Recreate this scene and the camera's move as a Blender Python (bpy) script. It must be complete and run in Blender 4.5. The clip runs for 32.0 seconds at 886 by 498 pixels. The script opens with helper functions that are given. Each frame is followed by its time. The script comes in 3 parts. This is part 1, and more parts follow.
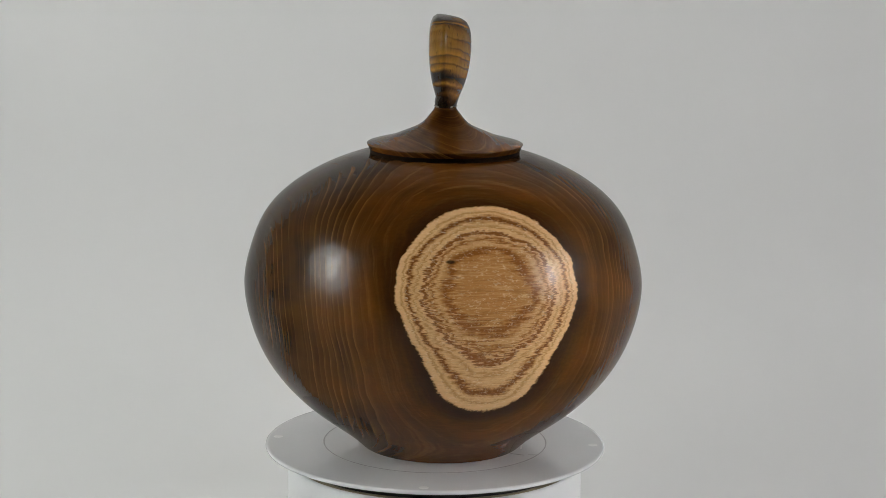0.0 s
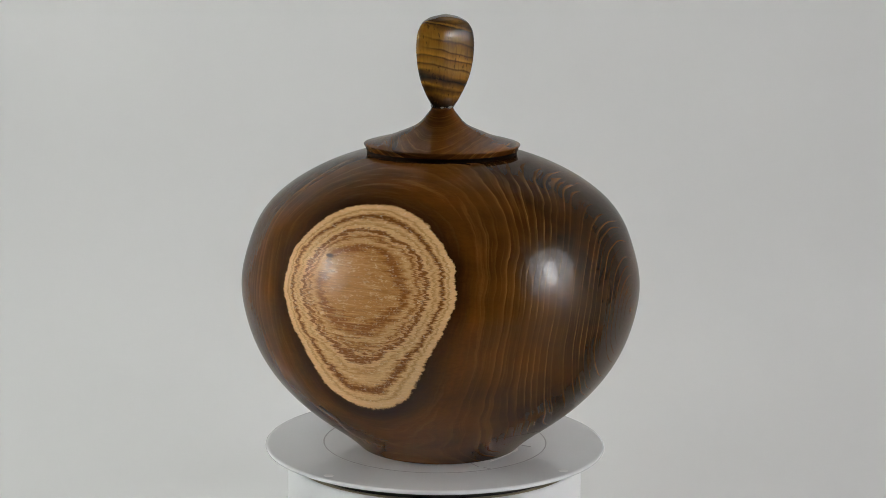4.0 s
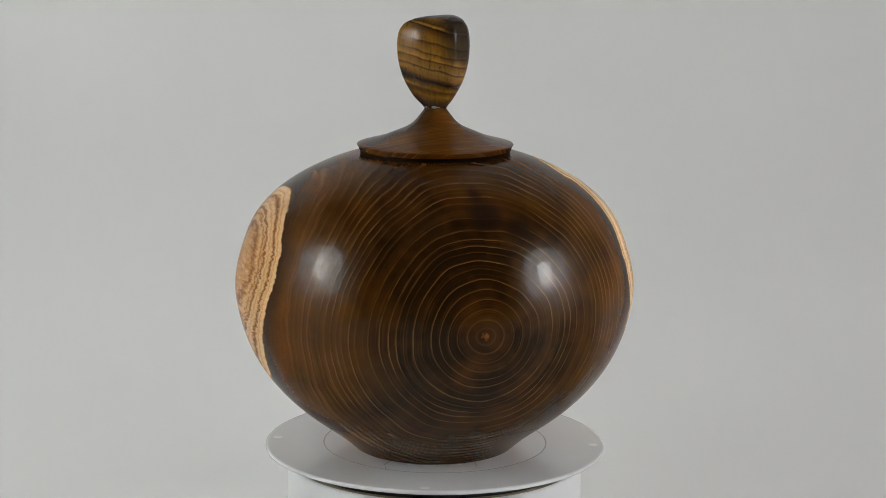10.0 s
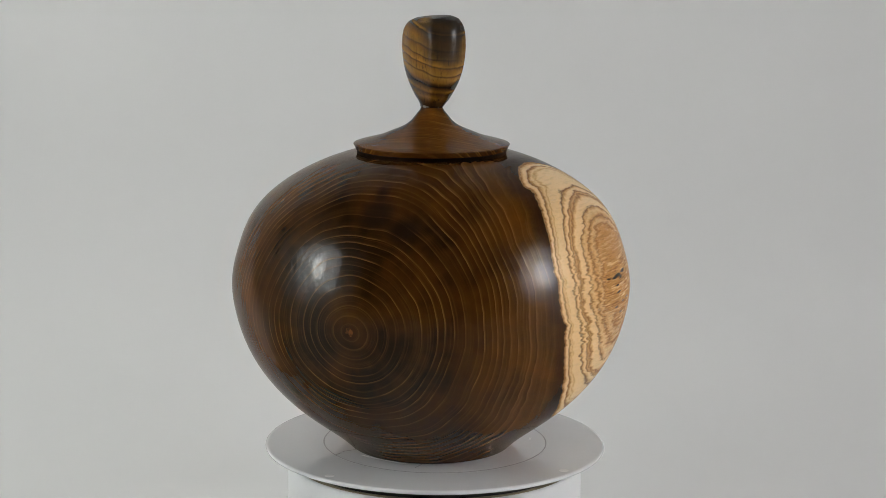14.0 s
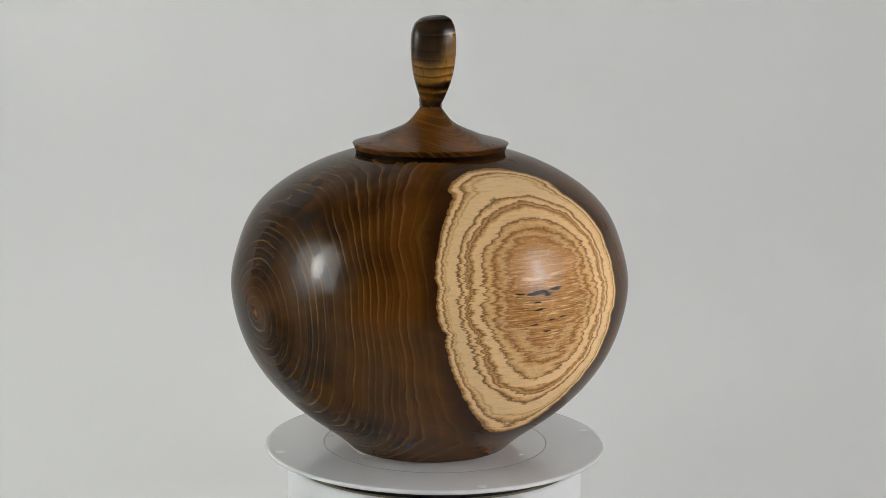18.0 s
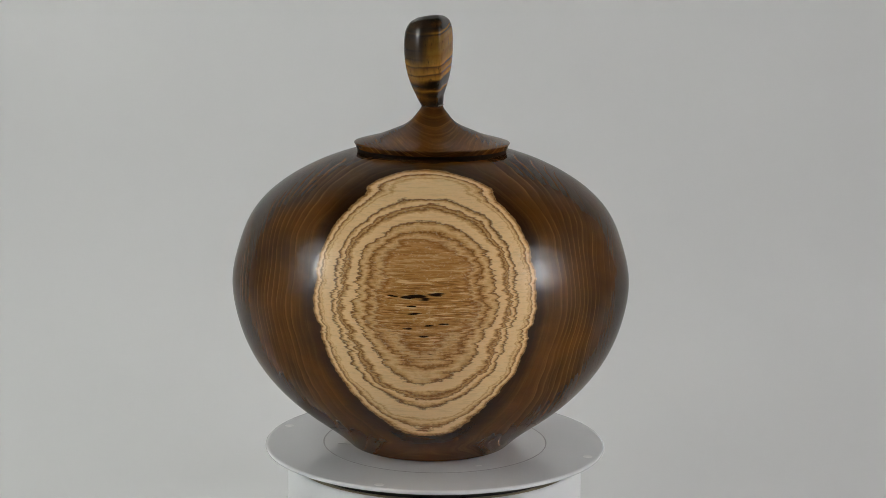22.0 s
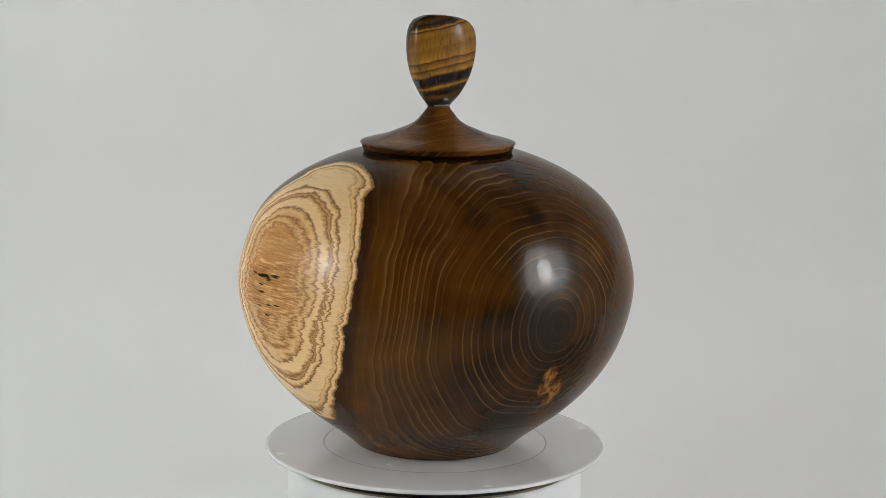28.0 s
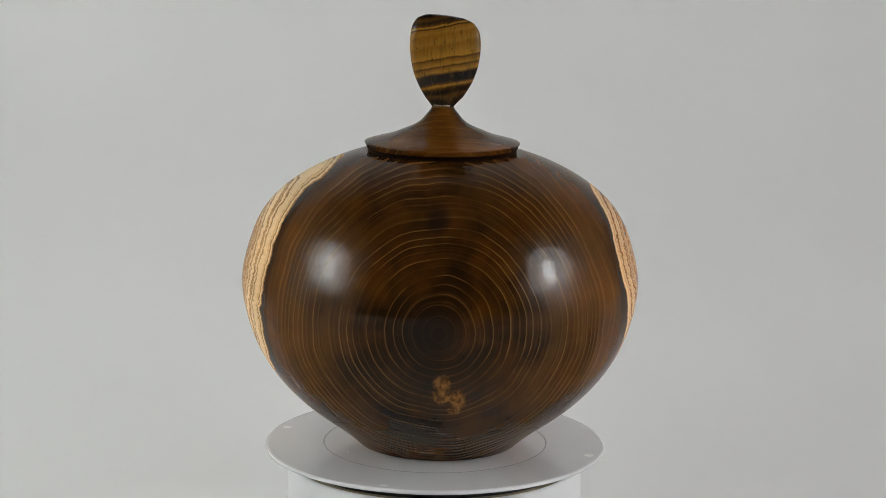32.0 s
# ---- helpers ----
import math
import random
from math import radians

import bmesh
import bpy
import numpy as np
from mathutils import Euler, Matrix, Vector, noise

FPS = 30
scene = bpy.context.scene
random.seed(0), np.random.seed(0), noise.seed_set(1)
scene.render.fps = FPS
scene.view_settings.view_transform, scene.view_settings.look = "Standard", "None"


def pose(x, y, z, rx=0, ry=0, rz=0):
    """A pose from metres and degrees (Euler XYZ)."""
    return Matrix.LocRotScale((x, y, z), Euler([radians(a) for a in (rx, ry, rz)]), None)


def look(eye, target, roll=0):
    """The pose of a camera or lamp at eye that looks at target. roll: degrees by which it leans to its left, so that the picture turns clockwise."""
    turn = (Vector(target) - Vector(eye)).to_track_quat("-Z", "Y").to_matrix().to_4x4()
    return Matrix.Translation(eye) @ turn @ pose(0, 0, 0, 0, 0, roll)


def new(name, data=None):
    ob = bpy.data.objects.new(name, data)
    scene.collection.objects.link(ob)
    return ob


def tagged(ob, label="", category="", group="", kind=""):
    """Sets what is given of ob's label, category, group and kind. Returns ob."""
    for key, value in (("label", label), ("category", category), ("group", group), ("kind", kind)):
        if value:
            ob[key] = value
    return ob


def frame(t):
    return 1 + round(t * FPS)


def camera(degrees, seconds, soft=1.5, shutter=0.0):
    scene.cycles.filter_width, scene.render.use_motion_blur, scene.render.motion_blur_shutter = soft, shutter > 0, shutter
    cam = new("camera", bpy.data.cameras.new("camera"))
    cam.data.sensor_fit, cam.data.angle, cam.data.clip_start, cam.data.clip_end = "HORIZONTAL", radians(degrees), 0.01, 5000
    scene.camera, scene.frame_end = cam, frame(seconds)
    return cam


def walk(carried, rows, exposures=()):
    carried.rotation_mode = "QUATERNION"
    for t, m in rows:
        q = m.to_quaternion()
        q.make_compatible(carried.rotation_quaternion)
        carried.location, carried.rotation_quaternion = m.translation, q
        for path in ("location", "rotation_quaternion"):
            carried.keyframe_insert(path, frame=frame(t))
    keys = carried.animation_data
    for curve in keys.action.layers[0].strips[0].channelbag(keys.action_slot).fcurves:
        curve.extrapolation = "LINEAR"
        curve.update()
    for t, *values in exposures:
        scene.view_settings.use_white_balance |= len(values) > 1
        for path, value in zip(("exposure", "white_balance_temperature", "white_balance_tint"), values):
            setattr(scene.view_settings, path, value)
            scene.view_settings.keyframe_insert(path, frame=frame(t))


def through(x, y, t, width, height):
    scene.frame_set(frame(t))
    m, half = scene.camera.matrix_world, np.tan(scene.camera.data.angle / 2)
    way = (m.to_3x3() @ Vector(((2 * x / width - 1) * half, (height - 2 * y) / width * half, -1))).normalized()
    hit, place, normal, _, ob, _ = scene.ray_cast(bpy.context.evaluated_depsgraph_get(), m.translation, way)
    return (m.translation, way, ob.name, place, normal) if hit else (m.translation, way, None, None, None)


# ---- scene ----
# one still camera on a stand, a little above the urn
CAM_EYE = Vector((0.0, -1.1393, 0.3262))
CAM_DOWN, CAM_YAW, CAM_ROLL = radians(10.477), radians(0.179), 0.62
cam = camera(25.104, 32.0, soft=0.7)
CAM_POSE = look(CAM_EYE, CAM_EYE + Vector((math.cos(CAM_DOWN) * math.sin(CAM_YAW),
                                           math.cos(CAM_DOWN) * math.cos(CAM_YAW), -math.sin(CAM_DOWN))), CAM_ROLL)
walk(cam, [(0.0, CAM_POSE), (32.0, CAM_POSE)], [(0.0, -.02), (1.0, -.04), (2.0, -.02), (3.0, 0.0), (5.0, .06), (6.0, .09), (7.0, .07), (8.0, 0.0), (12.0, -.05), (14.0, -.04),
      (16.5, .10), (18.0, .10), (19.0, .03), (20.0, -.05), (21.0, -.16), (22.0, -.17), (23.0, -.20), (24.0, -.15), (25.0, -.05), (27.5, .12), (28.0, .13), (29.0, .06), (30.0, .02), (31.0, 0.0), (32.0, 0.0)])


# ---- the turn of the table ----
def turned(t):
    """Degrees that the platter has turned at t: a steady turn with a slight unevenness of the motor."""
    return 8.8574 * t + float(np.interp(t, (0, 3, 6, 9, 12, 15, 18, 21, 24, 28, 32),
                                        (-.41, -.44, -.34, .35, .82, .57, .19, .06, -.11, -.38, -.30)))


# ---- light: two lamps behind white diffusing cloths, one on either side of the table, and added lamps ----
CLOTH_X, CLOTH_FRONT_W, CLOTH_FRONT_E, BACK_Y, TOP_Z, TABLE_Z = 0.90, -1.03, -0.92, 0.60, 1.35, -0.062


def lamp(name, eye, target, power, size, colour):
    data = bpy.data.lights.new(name, "AREA")
    data.shape, data.size, data.energy, data.color = "DISK", size, power, colour
    ob = new(name, data)
    ob.matrix_world = look(eye, target)
    return ob


for side, x, y, z, strength, tint in (("west", -1, -0.385, 0.46, 1.0, (0.975, 1.0, 0.97)), ("east", 1, -0.425, 0.45, 1.19, (0.995, 0.985, 0.985))):
    lamp("cloth_lamp_" + side, (1.10 * x, y, z), (0.90 * x, y, z - 0.005), 22.0 * strength, 0.14, tint)
    # added discs before the cloth stand in for its wide glow and hot core
    lamp("softbox_" + side, (0.893 * x, y, z - 0.01), (0.0, y, z - 0.05), 1.55 * strength, 0.56, tint)
    lamp("softbox_core_" + side, (0.890 * x, y + 0.005, z - 0.025), (0.0, y, z - 0.06), 0.62 * strength, 0.17, tint)
# unseen fills added behind and below the backdrop to brighten it; it lets their light through
for side, x, strength, tint in (("west", -1, 1.16, (0.975, 1.0, 0.97)), ("east", 1, 0.63, (0.995, 0.985, 0.985))):
    lamp("rear_fill_" + side, (0.55 * x, 1.45, 0.24), (0.45 * x, 0.6, 0.21), 12.0 * strength, 0.50, tint)
    lamp("low_fill_" + side, (0.42 * x, 0.25, -0.72), (0.40 * x, 0.25, 0.0), 7.9 * strength, 0.60, tint)
world = bpy.data.worlds.new("dim_room")
world.use_nodes = True
world.node_tree.nodes["Background"].inputs[0].default_value = (0.5, 0.5, 0.5, 1)
world.node_tree.nodes["Background"].inputs[1].default_value = 0.02
scene.world = world


# ---- materials ----
class Tree:
    """Short hand for a node material."""

    def __init__(self, name):
        self.mat = bpy.data.materials.new(name)
        self.mat.use_nodes = True
        self.nodes, self.links = self.mat.node_tree.nodes, self.mat.node_tree.links
        self.shader = self.nodes["Principled BSDF"]
        self.out = self.nodes["Material Output"]

    def put(self, socket, value):
        if isinstance(value, bpy.types.NodeSocket):
            self.links.new(value, socket)
        elif isinstance(value, (tuple, list)) and len(value) == 3 and socket.type == "RGBA":
            socket.default_value = (*value, 1)
        else:
            socket.default_value = value

    def math(self, op, a, b=None, c=None, clamp=False):
        n = self.nodes.new("ShaderNodeMath")
        n.operation, n.use_clamp = op, clamp
        for i, v in enumerate((a, b, c)):
            if v is not None:
                self.put(n.inputs[i], v)
        return n.outputs[0]

    def add(self, a, b): return self.math("ADD", a, b)
    def sub(self, a, b): return self.math("SUBTRACT", a, b)
    def mul(self, a, b): return self.math("MULTIPLY", a, b)

    def step(self, v, lo, hi, a=0.0, b=1.0):
        n = self.nodes.new("ShaderNodeMapRange")
        n.interpolation_type = "SMOOTHSTEP"
        for i, x in enumerate((v, lo, hi, a, b)):
            self.put(n.inputs[i], x)
        return n.outputs[0]

    def scaled(self, v, s):
        n = self.nodes.new("ShaderNodeVectorMath")
        n.operation = "MULTIPLY"
        self.put(n.inputs[0], v)
        self.put(n.inputs[1], s)
        return n.outputs[0]

    def dot(self, v, w):
        n = self.nodes.new("ShaderNodeVectorMath")
        n.operation = "DOT_PRODUCT"
        self.put(n.inputs[0], v)
        self.put(n.inputs[1], w)
        return n.outputs["Value"]

    def far(self, v, w):
        n = self.nodes.new("ShaderNodeVectorMath")
        n.operation = "DISTANCE"
        self.put(n.inputs[0], v)
        self.put(n.inputs[1], w)
        return n.outputs["Value"]

    def vec(self, x, y, z):
        n = self.nodes.new("ShaderNodeCombineXYZ")
        for i, v in enumerate((x, y, z)):
            self.put(n.inputs[i], v)
        return n.outputs[0]

    def place(self):
        return self.nodes.new("ShaderNodeTexCoord").outputs["Object"]

    def noise(self, v, scale, detail=2.0, rough=0.5, twist=0.0):
        n = self.nodes.new("ShaderNodeTexNoise")
        for key, x in (("Vector", v), ("Scale", scale), ("Detail", detail), ("Roughness", rough), ("Distortion", twist)):
            self.put(n.inputs[key], x)
        return n.outputs["Fac"]

    def ramp(self, v, stops, mode="LINEAR"):
        n = self.nodes.new("ShaderNodeValToRGB")
        n.color_ramp.interpolation = mode
        el = n.color_ramp.elements
        while len(el) > 1:
            el.remove(el[-1])
        for i, (p, c) in enumerate(stops):
            e = el[0] if i == 0 else el.new(p)
            e.position = p
            e.color = (*c, 1) if isinstance(c, tuple) else (c, c, c, 1)
        self.put(n.inputs[0], v)
        return n.outputs[0]

    def curve(self, v, points):
        n = self.nodes.new("ShaderNodeFloatCurve")
        c = n.mapping.curves[0]
        c.points[0].location, c.points[1].location = points[0], points[-1]
        for p in points[1:-1]:
            c.points.new(*p)
        n.mapping.update()
        self.put(n.inputs["Value"], v)
        return n.outputs[0]

    def mix(self, fac, a, b, mode="MIX"):
        n = self.nodes.new("ShaderNodeMix")
        n.data_type, n.blend_type = "RGBA", mode
        self.put(n.inputs[0], fac)
        self.put(n.inputs[6], a)
        self.put(n.inputs[7], b)
        return n.outputs[2]

    def bump(self, height, strength, distance):
        n = self.nodes.new("ShaderNodeBump")
        for key, x in (("Height", height), ("Strength", strength), ("Distance", distance)):
            self.put(n.inputs[key], x)
        return n.outputs[0]

    def set(self, **values):
        for key, v in values.items():
            self.put(self.shader.inputs[key.replace("_", " ")], v)
        return self.mat


def ring_lines(tr, r, radii, lo, hi, before, after, seed, least=0.3, hold=0.42):
    """Thin growth-ring lines at the radii (mm) that lie between lo and hi: sharp towards the pith, fading outwards."""
    if len(radii) > 7:
        half = len(radii) // 2
        cut = 0.6 * radii[half] + 0.4 * radii[half - 1]
        return tr.math("MAXIMUM", ring_lines(tr, r, radii[:half], lo, cut + after, before, after, seed, least, hold),
                       ring_lines(tr, r, radii[half:], cut, hi, before, after, seed + 50, least, hold))
    rnd = random.Random(seed)
    stops, last = [(0.0, 0.0)], lo
    for q in radii:
        a, b, mid, c = q - before, q, q + 0.45 * before + 0.12 * after, q + after
        strength = least + (1 - least) * rnd.random()
        if a > last:
            stops.append(((a - lo) / (hi - lo), 0.0))
        stops += [((b - lo) / (hi - lo), strength), ((mid - lo) / (hi - lo), strength * hold), ((c - lo) / (hi - lo), 0.0)]
        last = c
    v = tr.math("DIVIDE", tr.sub(r, lo), hi - lo, clamp=True)
    return tr.ramp(v, stops)


def ring_ribbons(tr, r, radii, seed):
    """Broad growth bands: each year starts warm at its line and fades to dark towards the next."""
    if len(radii) > 7:
        half = len(radii) // 2
        return tr.math("MAXIMUM", ring_ribbons(tr, r, radii[:half + 1], seed), ring_ribbons(tr, r, radii[half:], seed + 50))
    rnd = random.Random(seed)
    lo, hi = radii[0] - 1.0, radii[-1] + 1.0
    stops = [(0.0, 0.0)]
    for q, following in zip(radii, radii[1:]):
        gap, strength = following - q, rnd.choice((0.12, 0.3, 0.55, 0.85, 1.0))
        stops += [((q - 0.3 - lo) / (hi - lo), 0.0), ((q - lo) / (hi - lo), strength),
                  ((q + (0.25 + 0.2 * rnd.random()) * gap - lo) / (hi - lo), strength * 0.6), ((q + 0.8 * gap - lo) / (hi - lo), 0.05)]
    return tr.ramp(tr.math("DIVIDE", tr.sub(r, lo), hi - lo, clamp=True), stops + [(1.0, 0.0)])


def log_wood(name, axis_deg, pith_z, radii, sapwood, dark, warm, line):
    """Solid wood of a log that lies level: rings round a pith at height pith_z, along a level axis (degrees from the front)."""
    tr = Tree(name)
    co = tr.place()
    a = radians(axis_deg)
    along = (math.sin(a), -math.cos(a), 0.0)
    across = (math.cos(a), math.sin(a), 0.0) if not sapwood else (math.sin(a - math.pi / 2), -math.cos(a - math.pi / 2), 0.0)
    el, u0 = tr.dot(co, along), tr.dot(co, across)
    z0 = tr.sub(tr.dot(co, (0, 0, 1)), pith_z)
    # wander of the rings, stretched along the log
    slow = tr.vec(tr.mul(el, 9.0), tr.mul(u0, 22.0), tr.mul(z0, 22.0))
    quick = tr.vec(tr.mul(el, 30.0), tr.mul(u0, 75.0), tr.mul(z0, 75.0))
    u = tr.add(u0, tr.mul(tr.sub(tr.noise(slow, 1.0, 1.0), 0.5), 0.006))
    z = tr.add(z0, tr.mul(tr.sub(tr.noise(tr.scaled(slow, (1, 1.3, 0.9)), 1.1, 1.0), 0.5), 0.006))
    r0 = tr.math("SQRT", tr.add(tr.mul(u, u), tr.mul(z, z)))
    normal = tr.nodes.new("ShaderNodeTexCoord").outputs["Normal"]
    facing = tr.math("ABSOLUTE", tr.dot(normal, along))
    if sapwood:
        level = tr.math("ABSOLUTE", tr.dot(normal, across))
        facing = tr.math("DIVIDE", facing, tr.math("SQRT", tr.add(tr.add(tr.mul(facing, facing), tr.mul(level, level)), 0.02)))
    flank = tr.step(facing, *((0.93, 0.25) if sapwood else (0.80, 0.12)))
    wobble = tr.mul(tr.mul(tr.sub(tr.noise(quick, 1.0, 3.0, 0.5), 0.5), 0.0026), tr.add(tr.mul(flank, 0.6), 0.4))
    r = tr.add(r0, wobble)
    mm = tr.mul(r, 1000.0)
    # fibres along the log
    fibre_co = tr.vec(tr.mul(el, 60.0), tr.mul(u0, 900.0), tr.mul(z0, 900.0))
    fibre = tr.noise(fibre_co, 1.0, 3.0, 0.6)
    blot = tr.noise(tr.vec(tr.mul(el, 14.0), tr.mul(u0, 34.0), tr.mul(z0, 34.0)), 1.0, 3.0, 0.55)
    # heartwood
    lines = ring_lines(tr, mm, radii, radii[0] - 1.0, radii[-1] + 2.4, *((0.24, 0.75) if sapwood else (0.18, 0.7)), 5, 0.15, 0.45)
    ribbons = ring_ribbons(tr, mm, radii, 8)
    patchy = tr.step(tr.noise(tr.vec(tr.mul(el, 30.0), tr.mul(u0, 40.0), tr.mul(z0, 40.0)), 1.0, 2.0), 0.32, 0.60, 0.12, 1.0)
    lines = tr.mul(lines, patchy)
    # end grain drinks the lacquer and is darker than the flanks of the log
    wide = tr.noise(tr.vec(tr.mul(mm, 0.17), tr.mul(el, 9.0), 0.0), 1.0, 2.0, 0.6)
    tone = tr.add(tr.mul(tr.sub(wide, 0.5), tr.add(tr.mul(flank, 0.8), 0.22)), tr.add(tr.add(tr.mul(tr.step(mm, 12.0, 75.0), 0.17), tr.mul(flank, 0.52)), tr.mul(tr.sub(blot, 0.47), 1.0)))
    heart = tr.mix(tr.math("ADD", tone, 0.0, clamp=True), dark, warm)
    fine = tr.noise(tr.vec(tr.mul(mm, 0.85), tr.mul(el, 30.0), tr.mul(z0, 18.0)), 1.0, 3.0, 0.65)
    heart = tr.mix(tr.mul(tr.step(fine, 0.5, 0.72, 0.0, 0.38), tr.add(tr.mul(flank, 0.75), 0.25)), heart, line)
    heart = tr.mix(tr.mul(tr.step(fibre, 0.35, 0.75, 0.0, 0.25), flank), heart, tuple(x * 0.45 for x in dark))
    heart = tr.mix(tr.mul(tr.mul(ribbons, tr.step(mm, 8.0, 45.0, 0.08, 0.85)), tr.add(tr.mul(flank, 0.75 if sapwood else 0.15), 0.05)), heart, tuple(0.45 * x + 0.55 * y for x, y in zip(line, warm)))
    heart = tr.mix(tr.mul(tr.mul(lines, tr.step(mm, 8.0, 45.0, 0.25, 0.80)), tr.step(flank, 0.0, 0.8, 1.0, 0.24)), heart, line)
    colour, rough_add = heart, None
    if sapwood:
        turn = tr.add(tr.math("DIVIDE", tr.math("ARCTAN2", z0, u0), 2 * math.pi), 0.5)
        # radius of the heartwood, 95 to 110 mm, round the log from -180 to 180 degrees
        edge = [(-180, 100.3), (-171, 99.6), (-160, 101.1), (-150, 101.7), (-139, 101.0), (-131, 104.3), (-120, 107.0), (-100, 109.0), (-60, 109.5), (-33, 109.0), (-26, 106.9),
                (-20, 106.7), (-14, 107.1), (-7, 107.2), (0, 106.3), (6, 105.4), (13, 103.8), (18, 103.9), (24, 105.6), (30, 106.8),
                (38, 107.3), (45, 109.0), (80, 107.0), (115, 100.0), (123, 97.3), (131, 97.2), (136, 98.8), (139, 99.7), (144, 100.4), (151, 100.3), (158, 99.0), (164, 98.6), (180, 100.3)]
        rb = tr.add(tr.mul(tr.curve(turn, [(d / 360 + 0.5, (v - 95) / 15) for d, v in edge]), 15.0), 95.0)
        bare = tr.mul(tr.math("SQRT", tr.add(tr.mul(u0, u0), tr.mul(z0, z0))), 1000.0)
        teeth = tr.mul(tr.step(tr.math("ABSOLUTE", tr.sub(z0, 0.012)), 0.012, 0.05, 1.0, 0.3), tr.mul(tr.sub(tr.noise(tr.vec(tr.mul(el, 45.0), tr.mul(u0, 150.0), tr.mul(z0, 620.0)), 1.0, 3.0, 0.55), 0.5), 3.0))
        past = tr.add(tr.sub(bare, rb), tr.mul(teeth, tr.step(tr.sub(bare, rb), 0.0, 3.0, 0.3, 1.0)))
        past = tr.add(past, tr.add(tr.mul(wobble, 170.0), tr.mul(tr.sub(tr.noise(co, 520.0, 2.0, 0.6), 0.5), 0.8)))
        # interlocked grain breaks the years into small teeth
        saw = tr.noise(tr.vec(tr.mul(el, 120.0), tr.mul(u0, 200.0), tr.mul(z0, 1300.0)), 1.0, 2.0, 0.6)
        past = tr.add(past, tr.mul(tr.mul(tr.sub(saw, 0.5), tr.step(tr.math("ABSOLUTE", tr.sub(z0, 0.012)), 0.010, 0.045, 1.5, tr.step(u0, -0.001, 0.001, 0.35, 1.0))), tr.step(past, 0.0, 2.5, 0.35, 1.0)))
        past = tr.add(past, tr.mul(tr.sub(tr.noise(tr.vec(tr.mul(el, 25.0), tr.mul(u0, 40.0), tr.mul(z0, 110.0)), 1.0, 2.0, 0.6), 0.5), tr.step(u0, -0.001, 0.001, 2.4, 1.2)))
        past = tr.sub(past, tr.mul(tr.mul(tr.mul(el, el), tr.step(z0, -0.036, -0.052, 0.0, 2200.0)), tr.step(u0, -0.001, 0.001)))
        past = tr.sub(past, tr.add(tr.mul(el, 6.0), tr.step(u0, -0.001, 0.001, 0.3, 0.0)))
        past = tr.add(past, tr.mul(tr.mul(tr.sub(tr.noise(co, 75.0, 2.0, 0.5), 0.5), 1.9), tr.step(past, 1.0, 5.0)))
        side_a = tr.step(u0, -0.001, 0.001)
        # pale and brown year bands of the sapwood, by the depth past the heartwood (mm / 16.5), first the far side, then the near side
        pale, tan, brown, deep, gold = (0.96, 0.665, 0.335), (0.70, 0.385, 0.140), (0.25, 0.085, 0.016), (0.14, 0.042, 0.007), (0.52, 0.27, 0.085)
        depth = tr.math("DIVIDE", past, 16.5, clamp=True)
        band_b = tr.ramp(depth, [(d / 16.5, c) for d, c in ((0, tan), (0.25, brown), (0.55, tan), (0.9, pale), (1.35, pale), (1.6, brown), (2.0, tan), (2.4, pale), (2.7, tan), (3.0, pale),
                                                            (5.2, pale), (5.6, deep), (6.0, tan), (6.4, pale), (6.8, pale), (7.1, brown), (7.5, tan), (7.9, brown), (8.3, tan), (8.7, pale),
                                                            (10.0, pale), (10.3, deep), (10.7, tan), (11.3, pale), (11.9, tan), (12.2, deep), (12.7, tan), (13.1, pale), (13.7, brown), (14.2, tan), (14.8, gold))])
        pale, tan, brown, gold = (0.82, 0.515, 0.245), (0.55, 0.275, 0.090), (0.21, 0.072, 0.014), (0.42, 0.185, 0.045)
        band_a = tr.ramp(depth, [(d / 16.5, c) for d, c in ((0, tan), (0.4, pale), (1.2, pale), (1.6, tan), (2.1, pale), (2.5, tan), (2.8, brown), (3.15, brown), (3.4, tan), (3.9, pale), (4.6, tan), (4.8, pale),
                                                            (5.4, pale), (5.7, brown), (6.25, brown), (6.5, pale), (6.8, tan), (7.1, brown), (7.35, tan), (7.7, pale), (8.3, tan), (8.8, brown), (9.3, brown), (9.6, gold), (9.9, tan))])
        sap = tr.mix(side_a, tr.mix(tr.step(past, 8.0, 14.5, 0.0, 0.45), band_b, (0.45, 0.190, 0.040)), tr.mix(tr.step(past, 1.5, 8.0, 0.0, 0.30), band_a, (0.40, 0.155, 0.035)))
        core = tr.mix(side_a, tr.mul(tr.step(past, 12.2, 15.0), tr.step(z0, 0.022, 0.036, 1.0, 0.35)), tr.step(past, 7.0, 10.8, 0.0, 0.30))
        # short silky streaks along the log
        streak = tr.noise(tr.vec(tr.mul(el, 110.0), tr.mul(u0, 600.0), tr.mul(z0, 1900.0)), 1.0, 3.0, 0.65)
        figure = tr.noise(tr.vec(tr.mul(el, 420.0), tr.mul(u0, 500.0), tr.mul(z0, 900.0)), 1.0, 2.0, 0.6, 1.2)
        sap = tr.mix(tr.step(tr.add(tr.mul(streak, 0.55), tr.mul(figure, 0.45)), 0.48, 0.64, 0.0, tr.add(tr.mul(core, 0.45), 0.18)), sap, tr.mix(0.5, sap, (0.34, 0.135, 0.030)))
        sap = tr.mix(tr.step(figure, 0.46, 0.28, 0.0, tr.step(side_a, 0.0, 1.0, 0.30, 0.45)), sap, (0.95, 0.76, 0.50))
